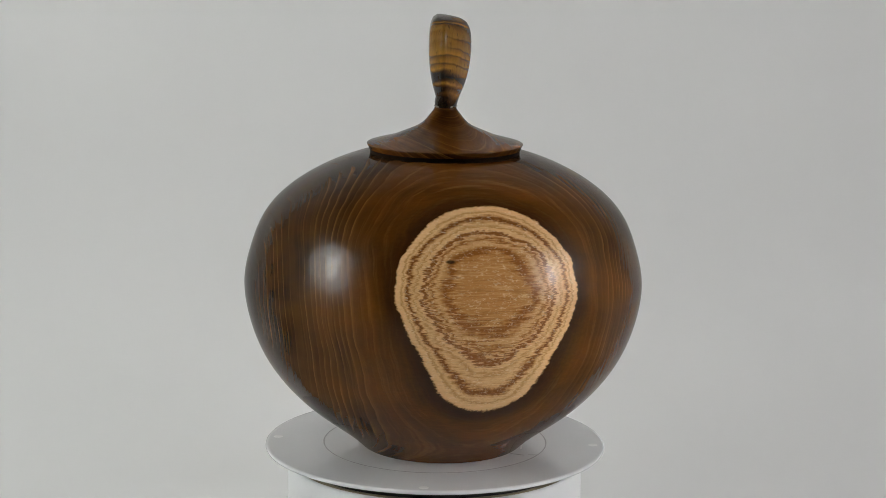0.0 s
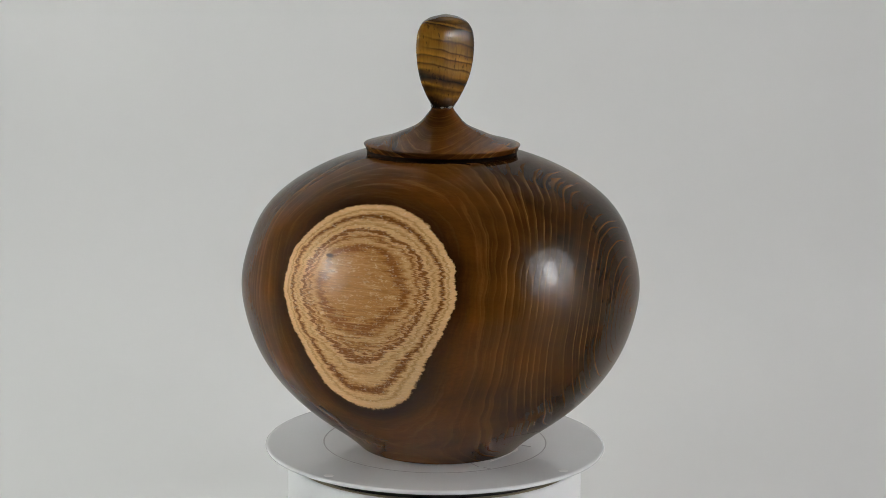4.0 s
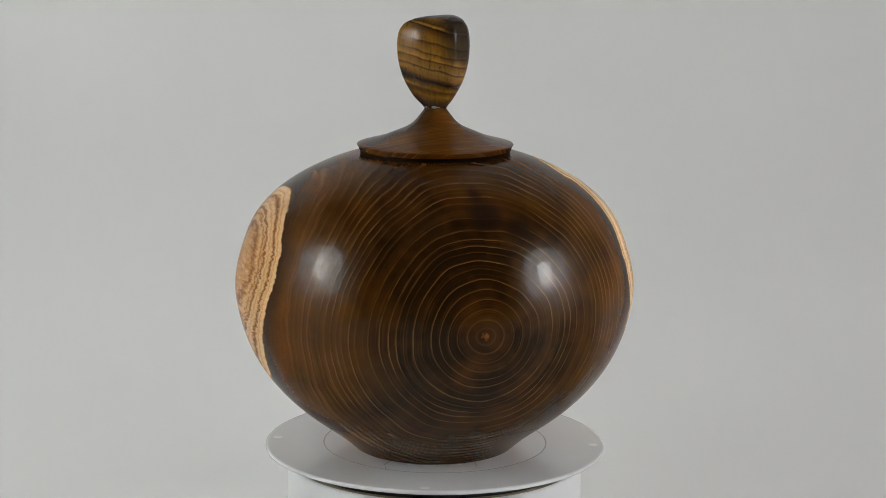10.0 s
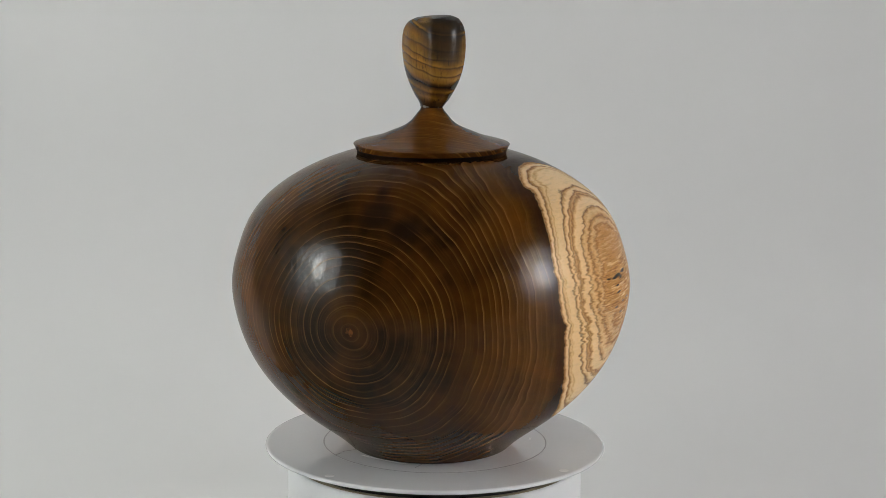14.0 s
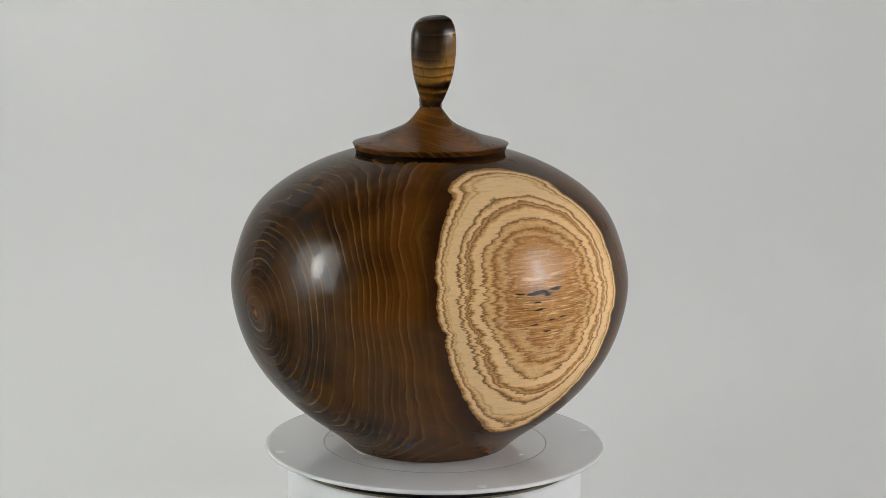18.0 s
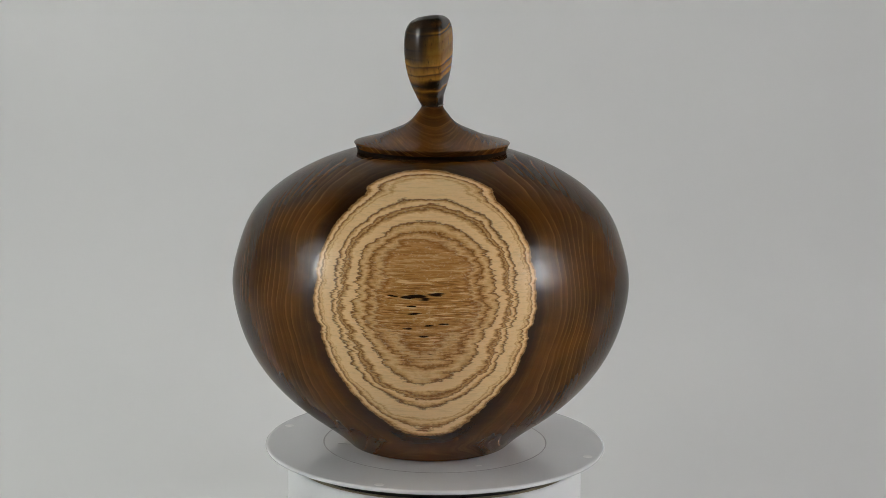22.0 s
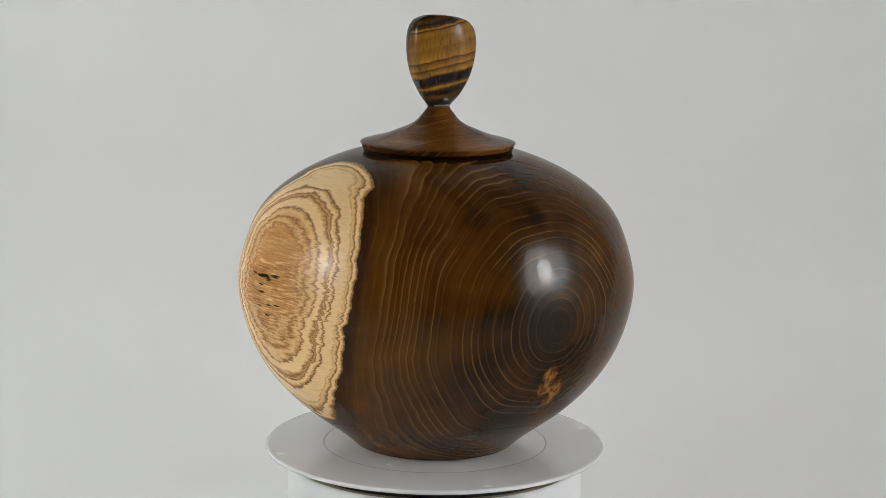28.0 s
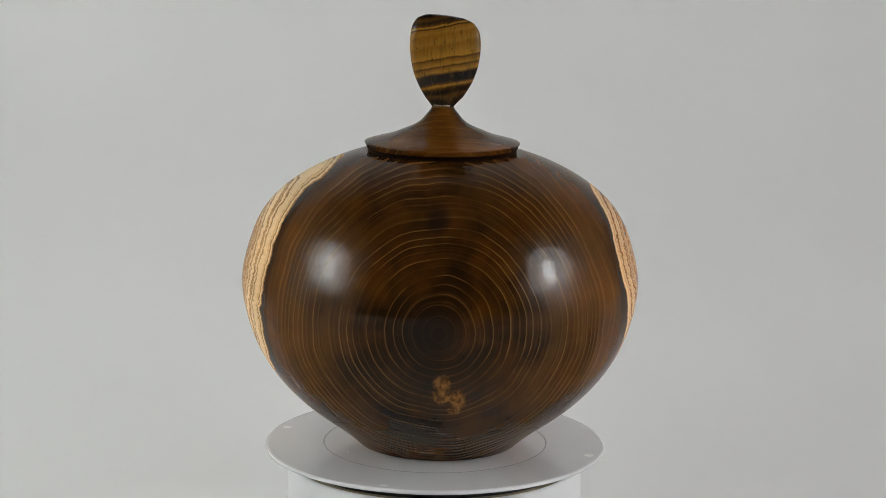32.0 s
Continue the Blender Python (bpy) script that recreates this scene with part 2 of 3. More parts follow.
        fleck = tr.noise(tr.vec(tr.mul(el, 70.0), tr.mul(u0, 300.0), tr.mul(z0, 1050.0)), 1.0, 2.0, 0.6)
        sap = tr.mix(tr.mul(tr.step(fleck, 0.53, 0.63), tr.add(tr.mul(core, 0.62), tr.step(side_a, 0.0, 1.0, 0.12, 0.10))), sap, (0.19, 0.072, 0.016))
        sap = tr.mix(tr.mul(tr.step(fleck, 0.45, 0.34), tr.add(tr.mul(core, 0.6), tr.step(side_a, 0.0, 1.0, 0.12, 0.10))), sap, (0.93, 0.66, 0.34))
        # checks and small knots in the pale wood
        where = tr.vec(tr.mul(el, 0.22), tr.mul(u0, 0.2), z0)
        slit = None
        for le, ze, size in ((0.002, 0.0196, 0.0013), (0.0075, 0.0188, 0.0011), (-0.0065, 0.0206, 0.0013), (-0.001, 0.0182, 0.0010), (0.005, 0.0102, 0.0008),
                             (0.008, 0.0022, 0.0008), (-0.0105, 0.0052, 0.0007), (-0.003, 0.0040, 0.0006), (0.0, -0.002, 0.0006), (-0.004, -0.012, 0.0005), (0.006, 0.0145, 0.0006), (0.016, 0.0195, 0.0006)):
            d = tr.far(where, (le * 0.22, -0.0228, ze))
            m = tr.step(tr.sub(d, tr.mul(tr.sub(fibre, 0.5), 0.0024)), size * 0.55, size, 1.0, 0.0)
            slit = m if slit is None else tr.math("MAXIMUM", slit, m)
        d = tr.far(tr.vec(tr.mul(el, 0.4), tr.mul(u0, 0.2), z0), (-0.0216 * 0.4, 0.0209, 0.0389))
        slit = tr.math("MAXIMUM", slit, tr.step(d, 0.0006, 0.0013, 0.9, 0.0))
        sap = tr.mix(slit, sap, (0.018, 0.008, 0.003))
        # dark stain along the edge of the heartwood, knots on the end-grain sides
        stain = tr.mul(tr.step(tr.add(past, tr.mul(tr.sub(fine, 0.5), 5.0)), -6.5, -0.8), tr.step(blot, 0.25, 0.6, 0.55, 0.95))
        heart = tr.mix(tr.mul(stain, 0.85), heart, (0.016, 0.007, 0.003))
        for le, ue, ze, size, wide in ((0.090, -0.005, 0.060, 0.011, 0.8), (0.094, -0.0232, 0.0532, 0.009, 0.7), (0.088, -0.003, 0.071, 0.006, 1.0),
                                       (-0.091, -0.002, 0.058, 0.0095, 1.0), (-0.087, -0.004, 0.072, 0.005, 1.0), (-0.115, -0.004, 0.0, 0.019, 1.0)):
            d = tr.far(tr.vec(tr.mul(el, 0.3), tr.mul(u0, wide), z0), (le * 0.3, ue * wide, ze))
            m = tr.step(tr.sub(d, tr.mul(tr.sub(blot, 0.5), 0.010)), size * 0.3, size, 0.72, 0.0)
            heart = tr.mix(m, heart, (0.012, 0.007, 0.0055))
        # pale fleck where a scar has healed
        scar = None
        for ue, ze, size in ((0.002, -0.030, 0.0055), (0.002, -0.0375, 0.0058), (0.0098, -0.040, 0.0058), (0.0088, -0.047, 0.0042)):
            d = tr.far(tr.vec(tr.mul(el, 0.1), u0, tr.mul(z0, 0.8)), (-0.0100, ue, ze * 0.8))
            m = tr.step(tr.sub(d, tr.mul(tr.sub(tr.noise(co, 260.0, 3.0), 0.5), 0.006)), size * 0.5, size, 1.0, 0.0)
            scar = m if scar is None else tr.math("MAXIMUM", scar, m)
        heart = tr.mix(tr.mul(scar, 0.72), heart, tr.mix(tr.step(tr.noise(tr.scaled(co, (1, 1, 0.4)), 330.0, 3.0), 0.35, 0.60), (0.10, 0.034, 0.006), (0.36, 0.150, 0.036)))
        pith = tr.mul(tr.step(tr.add(bare, tr.mul(tr.sub(tr.noise(co, 700.0, 2.0), 0.5), 5.0)), 0.8, 2.4, 0.45, 0.0), tr.step(el, 0.0, 0.02))
        heart = tr.mix(pith, heart, (0.30, 0.085, 0.018))
        sapped = tr.step(past, -0.15, 0.25)
        colour = tr.mix(sapped, heart, sap)
    pores = tr.mul(tr.mul(lines, tr.step(mm, 25.0, 48.0)), tr.step(tr.noise(tr.vec(tr.mul(el, 300.0), tr.mul(u0, 600.0), tr.mul(z0, 600.0)), 1.0, 1.0), 0.40, 0.60))
    tr.set(Base_Color=colour, Roughness=tr.step(fibre, 0.2, 0.9, 0.35, 0.5), IOR=1.5, Coat_Weight=GLOSS, Coat_Roughness=0.045, Coat_IOR=1.42,
           Specular_IOR_Level=0.0, Coat_Normal=tr.bump(pores, 0.25, -0.0003))
    return tr.mat


GLOSS = 0.52
HEART_RINGS = (5, 9.5, 15, 20, 24.8, 29.5, 34.6, 38.6, 43.0, 46.3, 49.7, 54.0, 59.4, 65.6, 68.6, 72.2, 74.6, 77.3, 80.2, 83.1, 85.4, 87.6, 90.3, 93.8, 96.4, 99.0)
LID_RINGS = tuple(4.0 + 2.05 * i + 0.7 * math.sin(i * 2.3) for i in range(27))
WOOD = log_wood("turned_heartwood", 103.0, 0.09, HEART_RINGS, True, (0.0175, 0.0076, 0.0018), (0.150, 0.0490, 0.0062), (0.245, 0.113, 0.034))
LID_WOOD = log_wood("lid_heartwood", 20.0, 0.212, LID_RINGS, False, (0.026, 0.0088, 0.0014), (0.165, 0.055, 0.0074), (0.28, 0.125, 0.028))


def tiger_stone():
    tr = Tree("banded_stone")
    co = tr.place()
    a = radians(170)
    tilt = tr.mul(tr.dot(co, (math.sin(a), -math.cos(a), 0)), 0.22)
    bend = tr.mul(tr.sub(tr.noise(tr.scaled(co, (1, 1, 1.6)), 55.0, 3.0), 0.5), 0.0045)
    s = tr.add(tr.add(tr.dot(co, (0, 0, 1)), tilt), bend)
    v = tr.math("DIVIDE", tr.sub(s, 0.198), 0.054, clamp=True)
    gold, amber, brown, black = (0.34, 0.160, 0.021), (0.195, 0.082, 0.0100), (0.062, 0.026, 0.006), (0.011, 0.007, 0.004)
    olive = (0.235, 0.118, 0.019)
    bands = tr.ramp(v, [(0.0, black), (0.08, black), (0.125, brown), (0.155, black), (0.185, black), (0.205, brown), (0.225, gold), (0.245, brown), (0.265, black), (0.34, black),
                        (0.35, brown), (0.375, gold), (0.41, amber), (0.425, brown), (0.44, gold), (0.485, amber), (0.51, brown), (0.525, gold), (0.58, olive),
                        (0.64, amber), (0.68, olive), (0.76, amber), (0.80, olive), (0.835, amber), (0.852, black), (0.868, gold), (0.885, brown), (0.92, black), (0.96, brown), (1.0, black)])
    # the dark band thins out on the rounder face
    rounder = tr.step(tr.dot(co, (1, 0, 0)), -0.004, 0.008)
    soft = tr.ramp(v, [(0.0, black), (0.08, brown), (0.14, amber), (0.19, brown), (0.22, amber), (0.27, brown), (0.285, black), (0.31, brown), (0.34, amber), (0.40, olive), (0.42, brown), (0.435, olive),
                       (0.50, amber), (0.515, brown), (0.53, gold), (0.58, amber), (0.595, brown), (0.61, olive), (0.68, amber), (0.70, brown), (0.715, olive), (0.78, amber), (0.84, brown), (0.855, black), (0.87, gold), (0.89, brown), (0.94, olive), (1.0, brown)])
    bands = tr.mix(rounder, bands, soft)
    # short fibres stand across the bands, with dark nicks between them
    fibre = tr.noise(tr.scaled(co, (800.0, 800.0, 90.0)), 1.0, 3.0, 0.6)
    col = tr.mix(tr.step(fibre, 0.45, 0.75, 0.0, 0.55), bands, tr.mix(0.35, (0.014, 0.007, 0.003), bands))
    col = tr.mix(tr.step(fibre, 0.25, 0.42, 0.25, 0.0), col, (0.29, 0.145, 0.022))
    blotch = tr.noise(tr.scaled(co, (1, 1, 0.6)), 130.0, 3.0, 0.6)
    col = tr.mix(tr.step(blotch, 0.5, 0.72, 0.0, 0.42), col, (0.075, 0.036, 0.010))
    nick = tr.noise(tr.scaled(co, (520.0, 520.0, 170.0)), 1.0, 2.0, 0.55)
    col = tr.mix(tr.mul(tr.step(nick, 0.63, 0.69), 0.6), col, (0.010, 0.006, 0.003))
    # smoky cloud in the upper part of the narrow face
    b = radians(155)
    d = tr.far(tr.scaled(co, (1, 1, 0.75)), (0.014 * math.sin(b), -0.014 * math.cos(b), 0.2385 * 0.75))
    cloud = tr.step(tr.sub(d, tr.mul(tr.sub(tr.noise(co, 120.0), 0.5), 0.006)), 0.0085, 0.0155, 0.88, 0.0)
    col = tr.mix(cloud, col, (0.022, 0.016, 0.012))
    return tr.set(Base_Color=col, Roughness=0.3, IOR=1.5, Coat_Weight=0.55, Coat_IOR=1.45, Coat_Roughness=0.02, Specular_IOR_Level=0.0)


def plain(name, colour, rough, grain=300.0, amount=0.06, **more):
    """A plain surface with a faint unevenness at two scales."""
    tr = Tree(name)
    co = tr.place()
    n = tr.add(tr.mul(tr.noise(co, grain, 2.0), 0.5), tr.mul(tr.noise(co, grain * 0.05, 2.0), 0.5))
    dark = tuple(c * (1 - 2 * amount) for c in colour)
    tr.set(Base_Color=tr.mix(n, dark, colour), Roughness=tr.step(n, 0.2, 0.8, rough * 0.9, min(1.0, rough * 1.1)), **more)
    return tr.mat


def cloth(name, colour, through):
    """White tent cloth that lets part of the light through."""
    tr = Tree(name)
    tr.set(Base_Color=colour, Roughness=0.9, Specular_IOR_Level=0.1)
    t = tr.nodes.new("ShaderNodeBsdfTranslucent")
    t.inputs[0].default_value = (*colour, 1)
    m = tr.nodes.new("ShaderNodeMixShader")
    m.inputs[0].default_value = through
    tr.links.new(tr.shader.outputs[0], m.inputs[1])
    tr.links.new(t.outputs[0], m.inputs[2])
    tr.links.new(m.outputs[0], tr.out.inputs[0])
    return tr.mat


STONE = tiger_stone()
WHITE_PLASTIC = plain("white_plastic", (0.93, 0.94, 0.955), 0.25, 700.0, 0.015, Specular_IOR_Level=0.3, Coat_Weight=0.7, Coat_IOR=1.5, Coat_Roughness=0.08)
DRUM_PLASTIC = plain("drum_plastic", (0.93, 0.945, 0.95), 0.35, 700.0, 0.005)
SHADOW_GAP = plain("shaded_gap", (0.02, 0.018, 0.015), 0.6)
BRASS_RING = plain("dull_brass", (0.30, 0.25, 0.17), 0.35, 600.0, 0.1, Metallic=0.8)
GREY_LINE = plain("grey_line", (0.47, 0.47, 0.48), 0.6, 900.0, 0.2)
DOT = plain("glossy_white_dot", (0.97, 0.97, 0.97), 0.3, 700.0, 0.005, Coat_Weight=1.0, Coat_Roughness=0.2)
PAPER = plain("white_paper", (0.88, 0.88, 0.88), 0.85, 900.0, 0.05, Specular_IOR_Level=0.1)
GLUE = plain("clear_glue", (0.30, 0.27, 0.22), 0.12, 900.0, 0.3)
# near black: the shade under the lid rim is put into this colour
RIM_SHADE = plain("rim_shade_black", (0.007, 0.0035, 0.0018), 0.7, 500.0, 0.25, Specular_IOR_Level=0.05)
DIFFUSER = cloth("diffuser_cloth", (0.86, 0.86, 0.86), 0.55)
BACK_CLOTH = cloth("backdrop_cloth", (0.82, 0.82, 0.815), 0.45)
TABLE_TOP = plain("white_table", (0.84, 0.84, 0.84), 0.6, 150.0, 0.03)
ROOM_WALL = plain("dim_room_wall", (0.07, 0.066, 0.062), 0.9, 20.0, 0.08)


# ---- building helpers ----
def mesh_of(name, verts, faces, material, smooth=True):
    me = bpy.data.meshes.new(name)
    me.from_pydata(verts, [], faces)
    me.materials.append(material)
    if smooth:
        me.polygons.foreach_set("use_smooth", [True] * len(me.polygons))
    me.update()
    return me


def part(name, me, parent, label="", m=None):
    ob = new(name, me)
    ob.parent = parent
    if m is not None:
        ob.matrix_basis = m
    return tagged(ob, label)


def revolve(name, profile, material, segments=192, smooth=True, closed=False):
    """Turn a profile of (radius, height) round the z axis; radius 0 makes a pole."""
    verts, rings = [], []
    for r, z in profile:
        if r < 1e-6:
            rings.append([len(verts)] * segments)
            verts.append((0, 0, z))
        else:
            rings.append(list(range(len(verts), len(verts) + segments)))
            verts += [(r * math.sin(2 * math.pi * i / segments), -r * math.cos(2 * math.pi * i / segments), z) for i in range(segments)]
    if closed:
        rings.append(rings[0])
    faces = []
    for a, b in zip(rings, rings[1:]):
        for i in range(segments):
            j = (i + 1) % segments
            f = []
            for k in (a[i], a[j], b[j], b[i]):
                if k not in f:
                    f.append(k)
            if len(f) > 2:
                faces.append(f)
    return mesh_of(name, verts, faces, material, smooth)


def natural_spline(zs, rs):
    """A smooth curve r(z) through the given knots."""
    n = len(zs)
    h = np.diff(zs)
    A, b = np.zeros((n, n)), np.zeros(n)
    A[0, 0] = A[-1, -1] = 1
    for i in range(1, n - 1):
        A[i, i - 1], A[i, i], A[i, i + 1] = h[i - 1], 2 * (h[i - 1] + h[i]), h[i]
        b[i] = 6 * ((rs[i + 1] - rs[i]) / h[i] - (rs[i] - rs[i - 1]) / h[i - 1])
    M = np.linalg.solve(A, b)

    def at(z):
        i = int(np.clip(np.searchsorted(zs, z) - 1, 0, n - 2))
        p, q = (zs[i + 1] - z) / h[i], (z - zs[i]) / h[i]
        return float(p * rs[i] + q * rs[i + 1] + ((p ** 3 - p) * M[i] + (q ** 3 - q) * M[i + 1]) * h[i] ** 2 / 6)
    return at


def box_sheet(name, corners, material, thick):
    """A flat panel through four corners, given a thickness along its normal."""
    c = [Vector(v) for v in corners]
    n = (c[1] - c[0]).cross(c[3] - c[0]).normalized() * thick
    v = [tuple(x) for x in c] + [tuple(x + n) for x in c]
    return mesh_of(name, v, [(3, 2, 1, 0), (4, 5, 6, 7), (0, 1, 5, 4), (1, 2, 6, 5), (2, 3, 7, 6), (3, 0, 4, 7)], material, False)


# ---- setting: table, cloths, dim room ----
def setting():
    X, B, T, Z = CLOTH_X, BACK_Y, TOP_Z, TABLE_Z
    tagged(new("floor_table", box_sheet("floor_table", [(-1.4, -1.05, Z), (1.4, -1.05, Z), (1.4, 0.05, Z), (-1.4, 0.05, Z)], TABLE_TOP, -0.03)),
           "plain white table top under the turntable", "table", kind="structure")
    # paper sweep: rises from the table in one soft curve
    prof = [(-0.10, Z + 0.004)] + [(B - 0.5 + 0.5 * math.sin(k), Z + 0.504 - 0.5 * math.cos(k)) for k in np.linspace(0, math.pi / 2, 24)] + [(B, T)]
    v, f = [], []
    for y, z in prof:
        v += [(-X + 0.002, y, z), (X - 0.002, y, z)]
    k = len(v)
    v += [(x, y + 0.003 * (z > 0.1), z - 0.003) for x, y, z in v]
    for i in range(len(prof) - 1):
        f += [(2 * i, 2 * i + 1, 2 * i + 3, 2 * i + 2), (k + 2 * i + 2, k + 2 * i + 3, k + 2 * i + 1, k + 2 * i)]
    tagged(new("backdrop", mesh_of("backdrop", v, f, BACK_CLOTH)), "pale grey seamless backdrop behind the urn", "backdrop", kind="structure")
    for nm, x, front, back, t in (("wall_west", -X, CLOTH_FRONT_W, B + 0.02, 0.001), ("wall_east", X, CLOTH_FRONT_E, B + 0.02, -0.001)):
        tagged(new(nm, box_sheet(nm, [(x, front, Z + 0.004), (x, back, Z + 0.004), (x, back, T), (x, front, T)], DIFFUSER, t)),
               "white translucent cloth wall lit from outside", "wall", kind="structure")
    R, H0, H1 = 2.6, -0.8, 2.2
    for nm, c, out in (("room_wall_north", [(-R, R, H0), (R, R, H0), (R, R, H1), (-R, R, H1)], -0.1), ("room_wall_south", [(-R, -R, H0), (R, -R, H0), (R, -R, H1), (-R, -R, H1)], 0.1),
                       ("room_wall_west", [(-R, -R, H0), (-R, R, H0), (-R, R, H1), (-R, -R, H1)], -0.1), ("room_wall_east", [(R, -R, H0), (R, R, H0), (R, R, H1), (R, -R, H1)], 0.1),
                       ("room_floor", [(-R, -R, H0), (R, -R, H0), (R, R, H0), (-R, R, H0)], -0.1), ("room_ceiling", [(-R, -R, H1), (R, -R, H1), (R, R, H1), (-R, R, H1)], 0.1)):
        tagged(new(nm, box_sheet(nm, c, ROOM_WALL, out)), "plain dim wall of the unlit room", "wall", kind="structure")


# ---- turntable ----
def turntable():
    table = tagged(new("turntable"), "white motorised display turntable with a thin round platter", "turntable")
    R = 0.0868
    part("base", revolve("base", [(0, TABLE_Z + .004), (R - .002, TABLE_Z + .004), (R, TABLE_Z + .006), (R, -0.0112), (R - .0006, -0.0103), (R - .0016, -0.0100), (R - .0024, -0.0104), (R - .0024, -0.014), (0, -0.014)], DRUM_PLASTIC),
         table, "smooth white drum")
    part("bearing_ring", revolve("bearing_ring", [(0.0840, -0.0140), (0.0840, -0.0096), (0.0832, -0.0094), (0.0826, -0.0096), (0.0826, -0.0140)], BRASS_RING, closed=True), table, "dull metal ring in the gap")
    # the hub's near-black colour paints in the shade of the gap
    part("spindle", revolve("spindle", [(0, -0.0138), (0.0822, -0.0138), (0.0822, -0.0105), (0.076, -0.0105), (0.076, -0.0027), (0, -0.0027)], SHADOW_GAP), table, "hub under the platter, coloured near black for the shaded gap")
    platter = part("platter", revolve("platter", [(0, -0.0026), (0.0985, -0.0026), (0.0996, -0.0020), (0.1, -0.0012), (0.0999, -0.0005), (0.0993, 0.0), (0.098, 0.0), (0.05, 0.0), (0, 0.0)], WHITE_PLASTIC),
                   table, "glossy white plastic disc")
    dot = revolve("dot", [(0, 0.00012), (0.0026, 0.00011), (0.0028, 0.00008), (0.0028, -0.0001)], DOT, 24)
    for k in range(4):
        a = radians(-4.03 - 90 * k)
        part("dot", dot, platter, "small raised white dot", pose(0.0934 * math.sin(a), -0.0934 * math.cos(a), 0))
    # grey ring in place of a moulded groove, whose shading is in the colour
    part("groove_circle", revolve("groove_circle", [(0.0661, 0.0), (0.0660, 0.00012), (0.0654, 0.00012), (0.0653, 0.0)], GREY_LINE), platter, "thin grey ring standing in for a moulded groove")
    def mark(name, a0, r0, a1, r1, wide, material, label):
        p0, p1 = [Vector((r * math.sin(radians(a)), -r * math.cos(radians(a)), 0.0002)) for a, r in ((a0, r0), (a1, r1))]
        t = (p1 - p0).normalized().cross(Vector((0, 0, 1))) * wide / 2
        part(name, box_sheet(name, [tuple(v) for v in (p0 - t, p1 - t, p1 + t, p0 + t)], material, 0.00015), platter, label)
    mark("pencil_mark", 59, .0505, 60, .0592, 0.0006, GREY_LINE, "short grey pencil tick")
    mark("pencil_mark", 116.2, .0505, 113.5, .0575, 0.0006, GREY_LINE, "short grey pencil tick")
    mark("pencil_mark", 62, .061, 64, .0655, 0.0005, GREY_LINE, "short grey pencil tick")
    for a0, r0, a1, r1, wide in ((72, .0528, 79, .0519, .0010), (79.5, .0517, 90, .0509, .0008), (91, .0508, 99, .0508, .0010), (99, .0509, 104, .0512, .0016), (103, .0515, 107, .0507, .0009)):
        mark("paper_scrap", a0, r0, a1, r1, wide, PAPER, "thin scrap of white paper at the foot")
    mark("scuff", 219, .0566, 222.5, .0575, 0.0012, DOT, "small white scuff")
    return table, platter


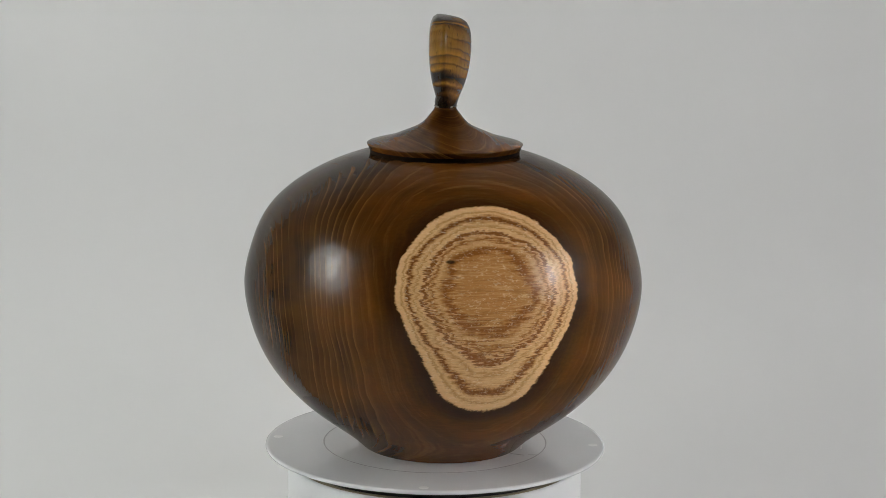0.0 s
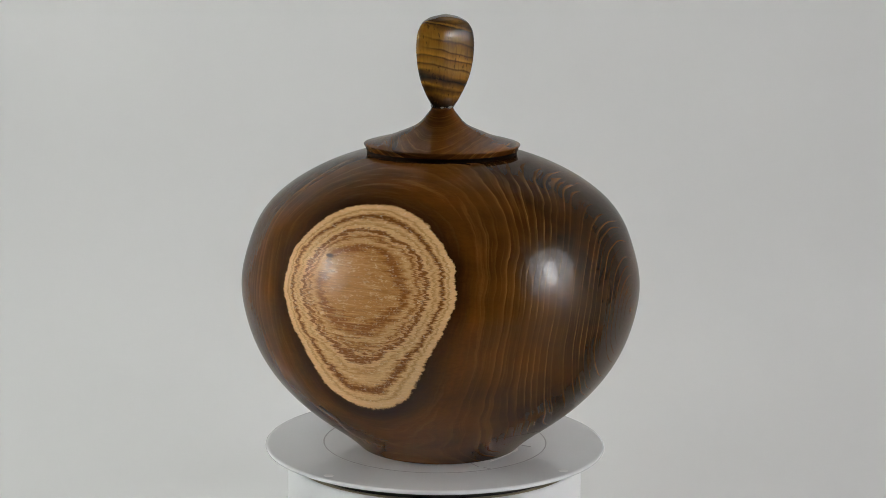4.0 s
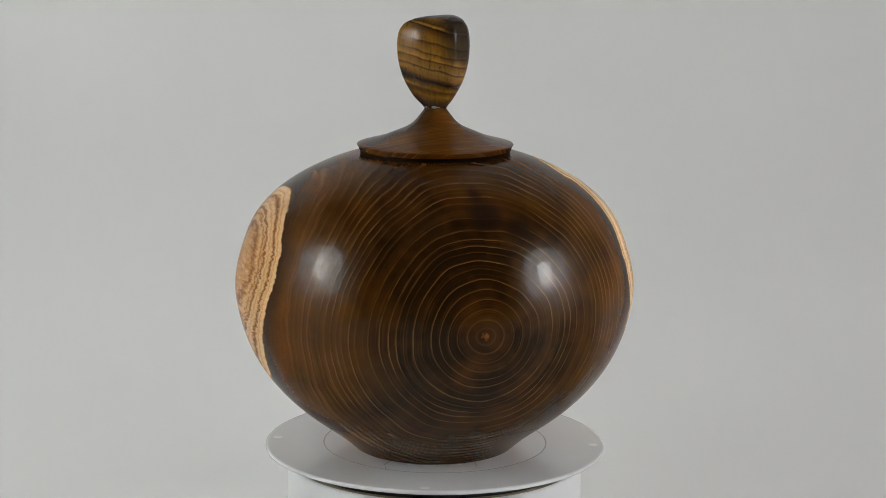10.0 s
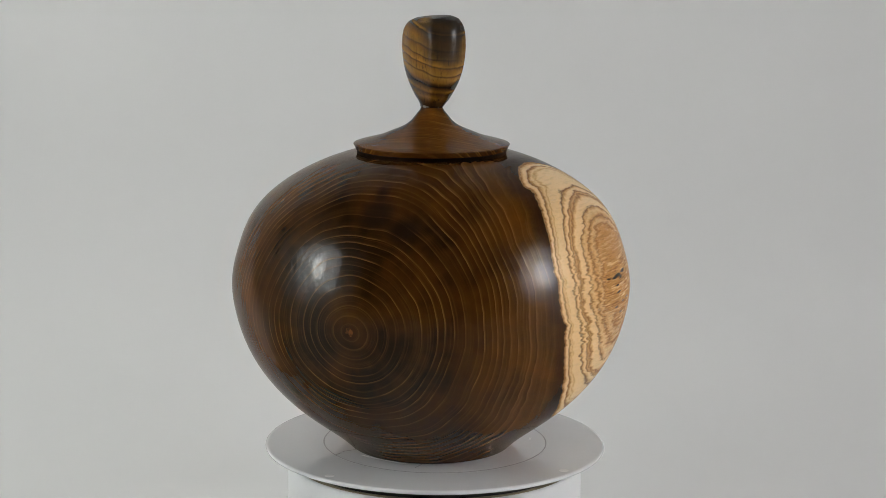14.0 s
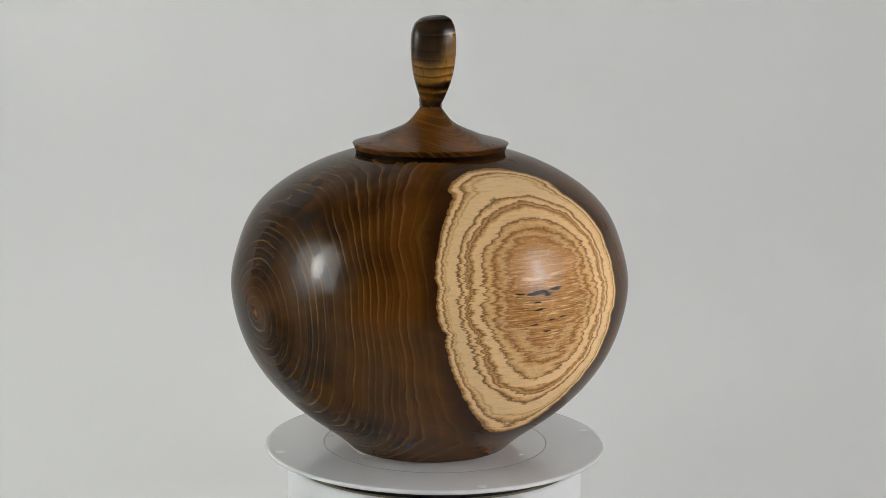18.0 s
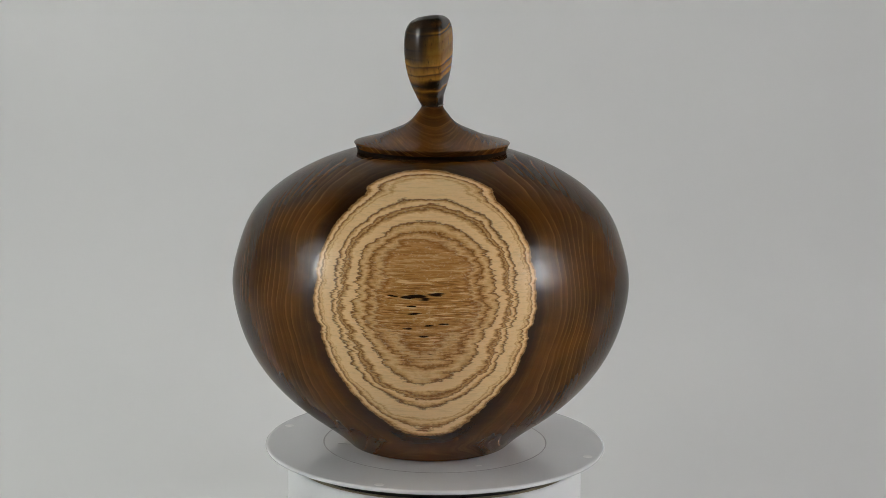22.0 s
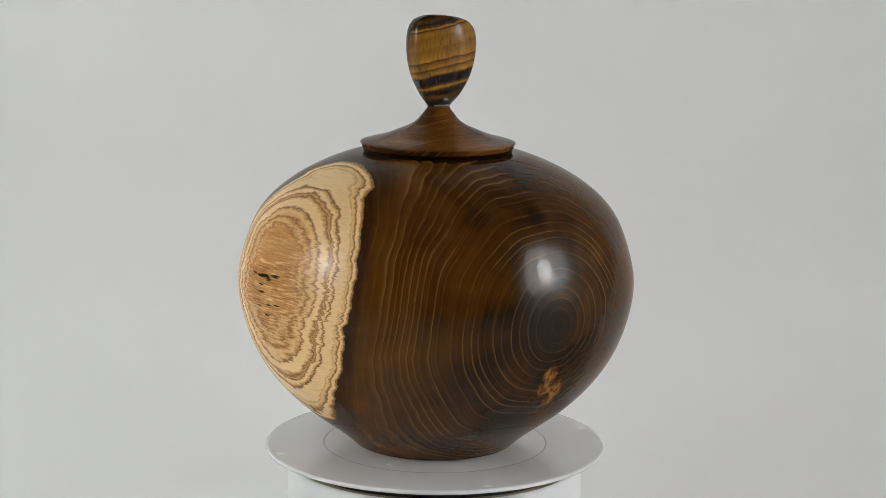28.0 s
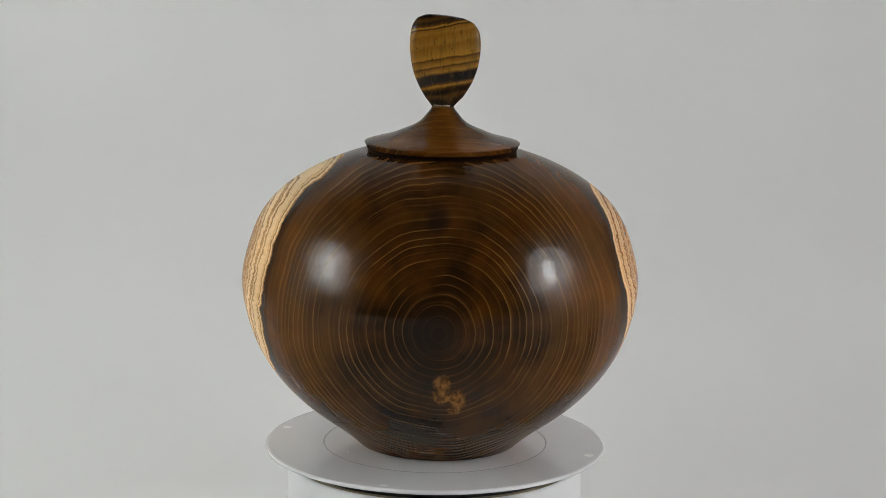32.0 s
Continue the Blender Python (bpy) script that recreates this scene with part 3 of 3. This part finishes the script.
# ---- the urn ----
def urn():
    thing = tagged(new("lidded_urn"), "glossy dark brown turned wooden urn with pale sapwood ovals", "urn")
    zk = (0.0, .006, .02, .04, .06, .08, .1, .12, .14, .153, .163, .171, .178)
    rk = (.0468, .0534, .0722, .0934, .1063, .1132, .1153, .1109, .1014, .0880, .0715, .0516, .0260)
    at = natural_spline(zk, rk)
    outer = [(at(z), z) for z in np.linspace(0.0008, 0.1712, 150)]
    top_r = outer[-1][0]
    inner = [(max(0.02, at(z) - 0.008), z) for z in np.linspace(0.166, 0.012, 40)]
    profile = [(0, 0.003), (0.030, 0.003), (0.036, 0.0), (0.0466, 0.0), (0.0471, 0.0003)] + outer + [(top_r - .0025, .17185), (0.0455, .1722), (0.0405, 0.1723), (0.0360, 0.1723)] + inner + [(0, 0.010)]
    part("body", revolve("body", profile, WOOD, 288), thing, "gloss-lacquered dark heartwood with growth rings and pale sapwood ovals")
    # lid: a flared cone with a sharp, undercut rim
    cone = [(.0060, .1993), (.0066, .1975), (.0085, .1949), (.0120, .1907), (.0169, .1873), (.0247, .1840), (.0325, .1811), (.0410, .1789), (.0438, .1781)]
    zc = [z for _, z in cone][::-1]
    cr = natural_spline(zc, [r for r, _ in cone][::-1])
    lid_prof = [(0, .1993)] + [(cr(z), z) for z in np.linspace(.1993, .1781, 60)] + [(.0447, .1778), (.0450, .1775), (.0448, .1770), (.0443, .1762), (.0439, .1754), (.0438, .1748), (.0437, .1746), (.0392, .1746), (.0390, .1730), (.0352, .1730), (.0350, .166), (.030, .166), (.030, .178), (0, .183)]
    lid = part("lid", revolve("lid", lid_prof, LID_WOOD, 192), thing, "flared brown wooden lid with a sharp undercut rim")
    # band under the rim, its shade painted in as black
    part("rim_shade_band", revolve("rim_shade_band", [(.0392, .1745), (.0435, .1745), (.0432, .1738), (.0430, .1720), (.0431, .1712), (.0392, .1712)], RIM_SHADE, closed=True), lid, "thin band under the lid rim, coloured black for the shade there")
    # finial: a polished pebble, roughly three-sided, wide at the top
    corners = [(-5, 70), (40, 41), (123, 54.5), (169, 61), (210, 60), (262, 32), (314, 43)]
    pts = [Vector((math.sin(radians(a)), -math.cos(radians(a)))) * (d * 0.000342) for a, d in corners]
    faces_n = []
    for p, q in zip(pts, pts[1:] + pts[:1]):
        e = (q - p).normalized()
        n = Vector((e.y, -e.x))
        if n.dot(p) < 0:
            n = -n
        faces_n.append((n, n.dot(p)))

    def section(a, sharp):
        d = Vector((math.sin(a), -math.cos(a)))
        return sum(max(0.0, n.dot(d) / h) ** sharp for n, h in faces_n) ** (-1 / sharp)
    heights = [(0.1985, .35), (0.2000, .40), (0.2022, .485), (0.2053, .585), (0.2118, .765), (0.2183, .89), (0.228, .985), (0.2345, 1.0), (0.2405, .975),
               (0.2440, .92), (0.2464, .84), (0.2481, .74), (0.2493, .60), (0.2501, .42), (0.2505, .2)]
    sz = natural_spline([z for z, _ in heights], [s for _, s in heights])
    seg, verts, faces = 128, [], []
    zs = list(np.linspace(0.1985, 0.2445, 60)) + list(np.linspace(0.2450, 0.2505, 26))
    for z in zs:
        s = sz(z)
        sharp = 9.0
        round_off = float(np.clip((0.2045 - z) / 0.006, 0, 1)) * 0.85
        for i in range(seg):
            a = 2 * math.pi * i / seg
            r = section(a, sharp) * (1 - round_off) + 0.0185 * round_off
            lean = 0.15 * float(np.clip((z - 0.230) / 0.0205, 0, 1)) * s * r * math.cos(a - radians(240))
            verts.append((s * r * math.sin(a), -s * r * math.cos(a), z + lean))
    for k in range(len(zs) - 1):
        for i in range(seg):
            j = (i + 1) % seg
            faces.append((k * seg + i, k * seg + j, (k + 1) * seg + j, (k + 1) * seg + i))
    faces.append(tuple(range(seg))[::-1])
    faces.append(tuple((len(zs) - 1) * seg + i for i in range(seg)))
    finial = part("finial", mesh_of("finial", verts, faces, STONE), lid, "polished banded golden brown stone")
    # bead of glue where the stone meets the lid
    v, f, n = [], [], 72
    rnd = random.Random(4)
    bulge = [0.0006 + 0.0005 * rnd.random() for _ in range(n)]
    for i in range(n):
        a = 2 * math.pi * i / n
        for k in range(6):
            b = 2 * math.pi * k / 6
            q = bulge[i] * (1 + 0.2 * math.sin(5 * a))
            v.append(((0.0057 + q * math.cos(b)) * math.sin(a), -(0.0057 + q * math.cos(b)) * math.cos(a), 0.1992 + q * 0.8 * math.sin(b)))
    for i in range(n):
        for k in range(6):
            f.append((i * 6 + k, ((i + 1) % n) * 6 + k, ((i + 1) % n) * 6 + (k + 1) % 6, i * 6 + (k + 1) % 6))
    part("glue_bead", mesh_of("glue_bead", v, f, GLUE), lid, "uneven bead of clear glue")
    return thing


setting()
TABLE, PLATTER = turntable()
URN = urn()


def motions():
    """The platter turns, and the urn on it, which stands a little off the centre."""
    times = [float(t) for t in range(33)]
    lean = Matrix.Rotation(radians(0.316), 4, Vector((math.cos(radians(26.3)), math.sin(radians(26.3)), 0)))
    off = pose(0.00365 * math.sin(radians(77.9)), -0.00365 * math.cos(radians(77.9)), 0.0003) @ lean
    walk(PLATTER, [(t, pose(0, 0, 0, 0, 0, -turned(t))) for t in times])
    walk(URN, [(t, pose(0, 0, 0, 0, 0, -turned(t)) @ off) for t in times])


motions()
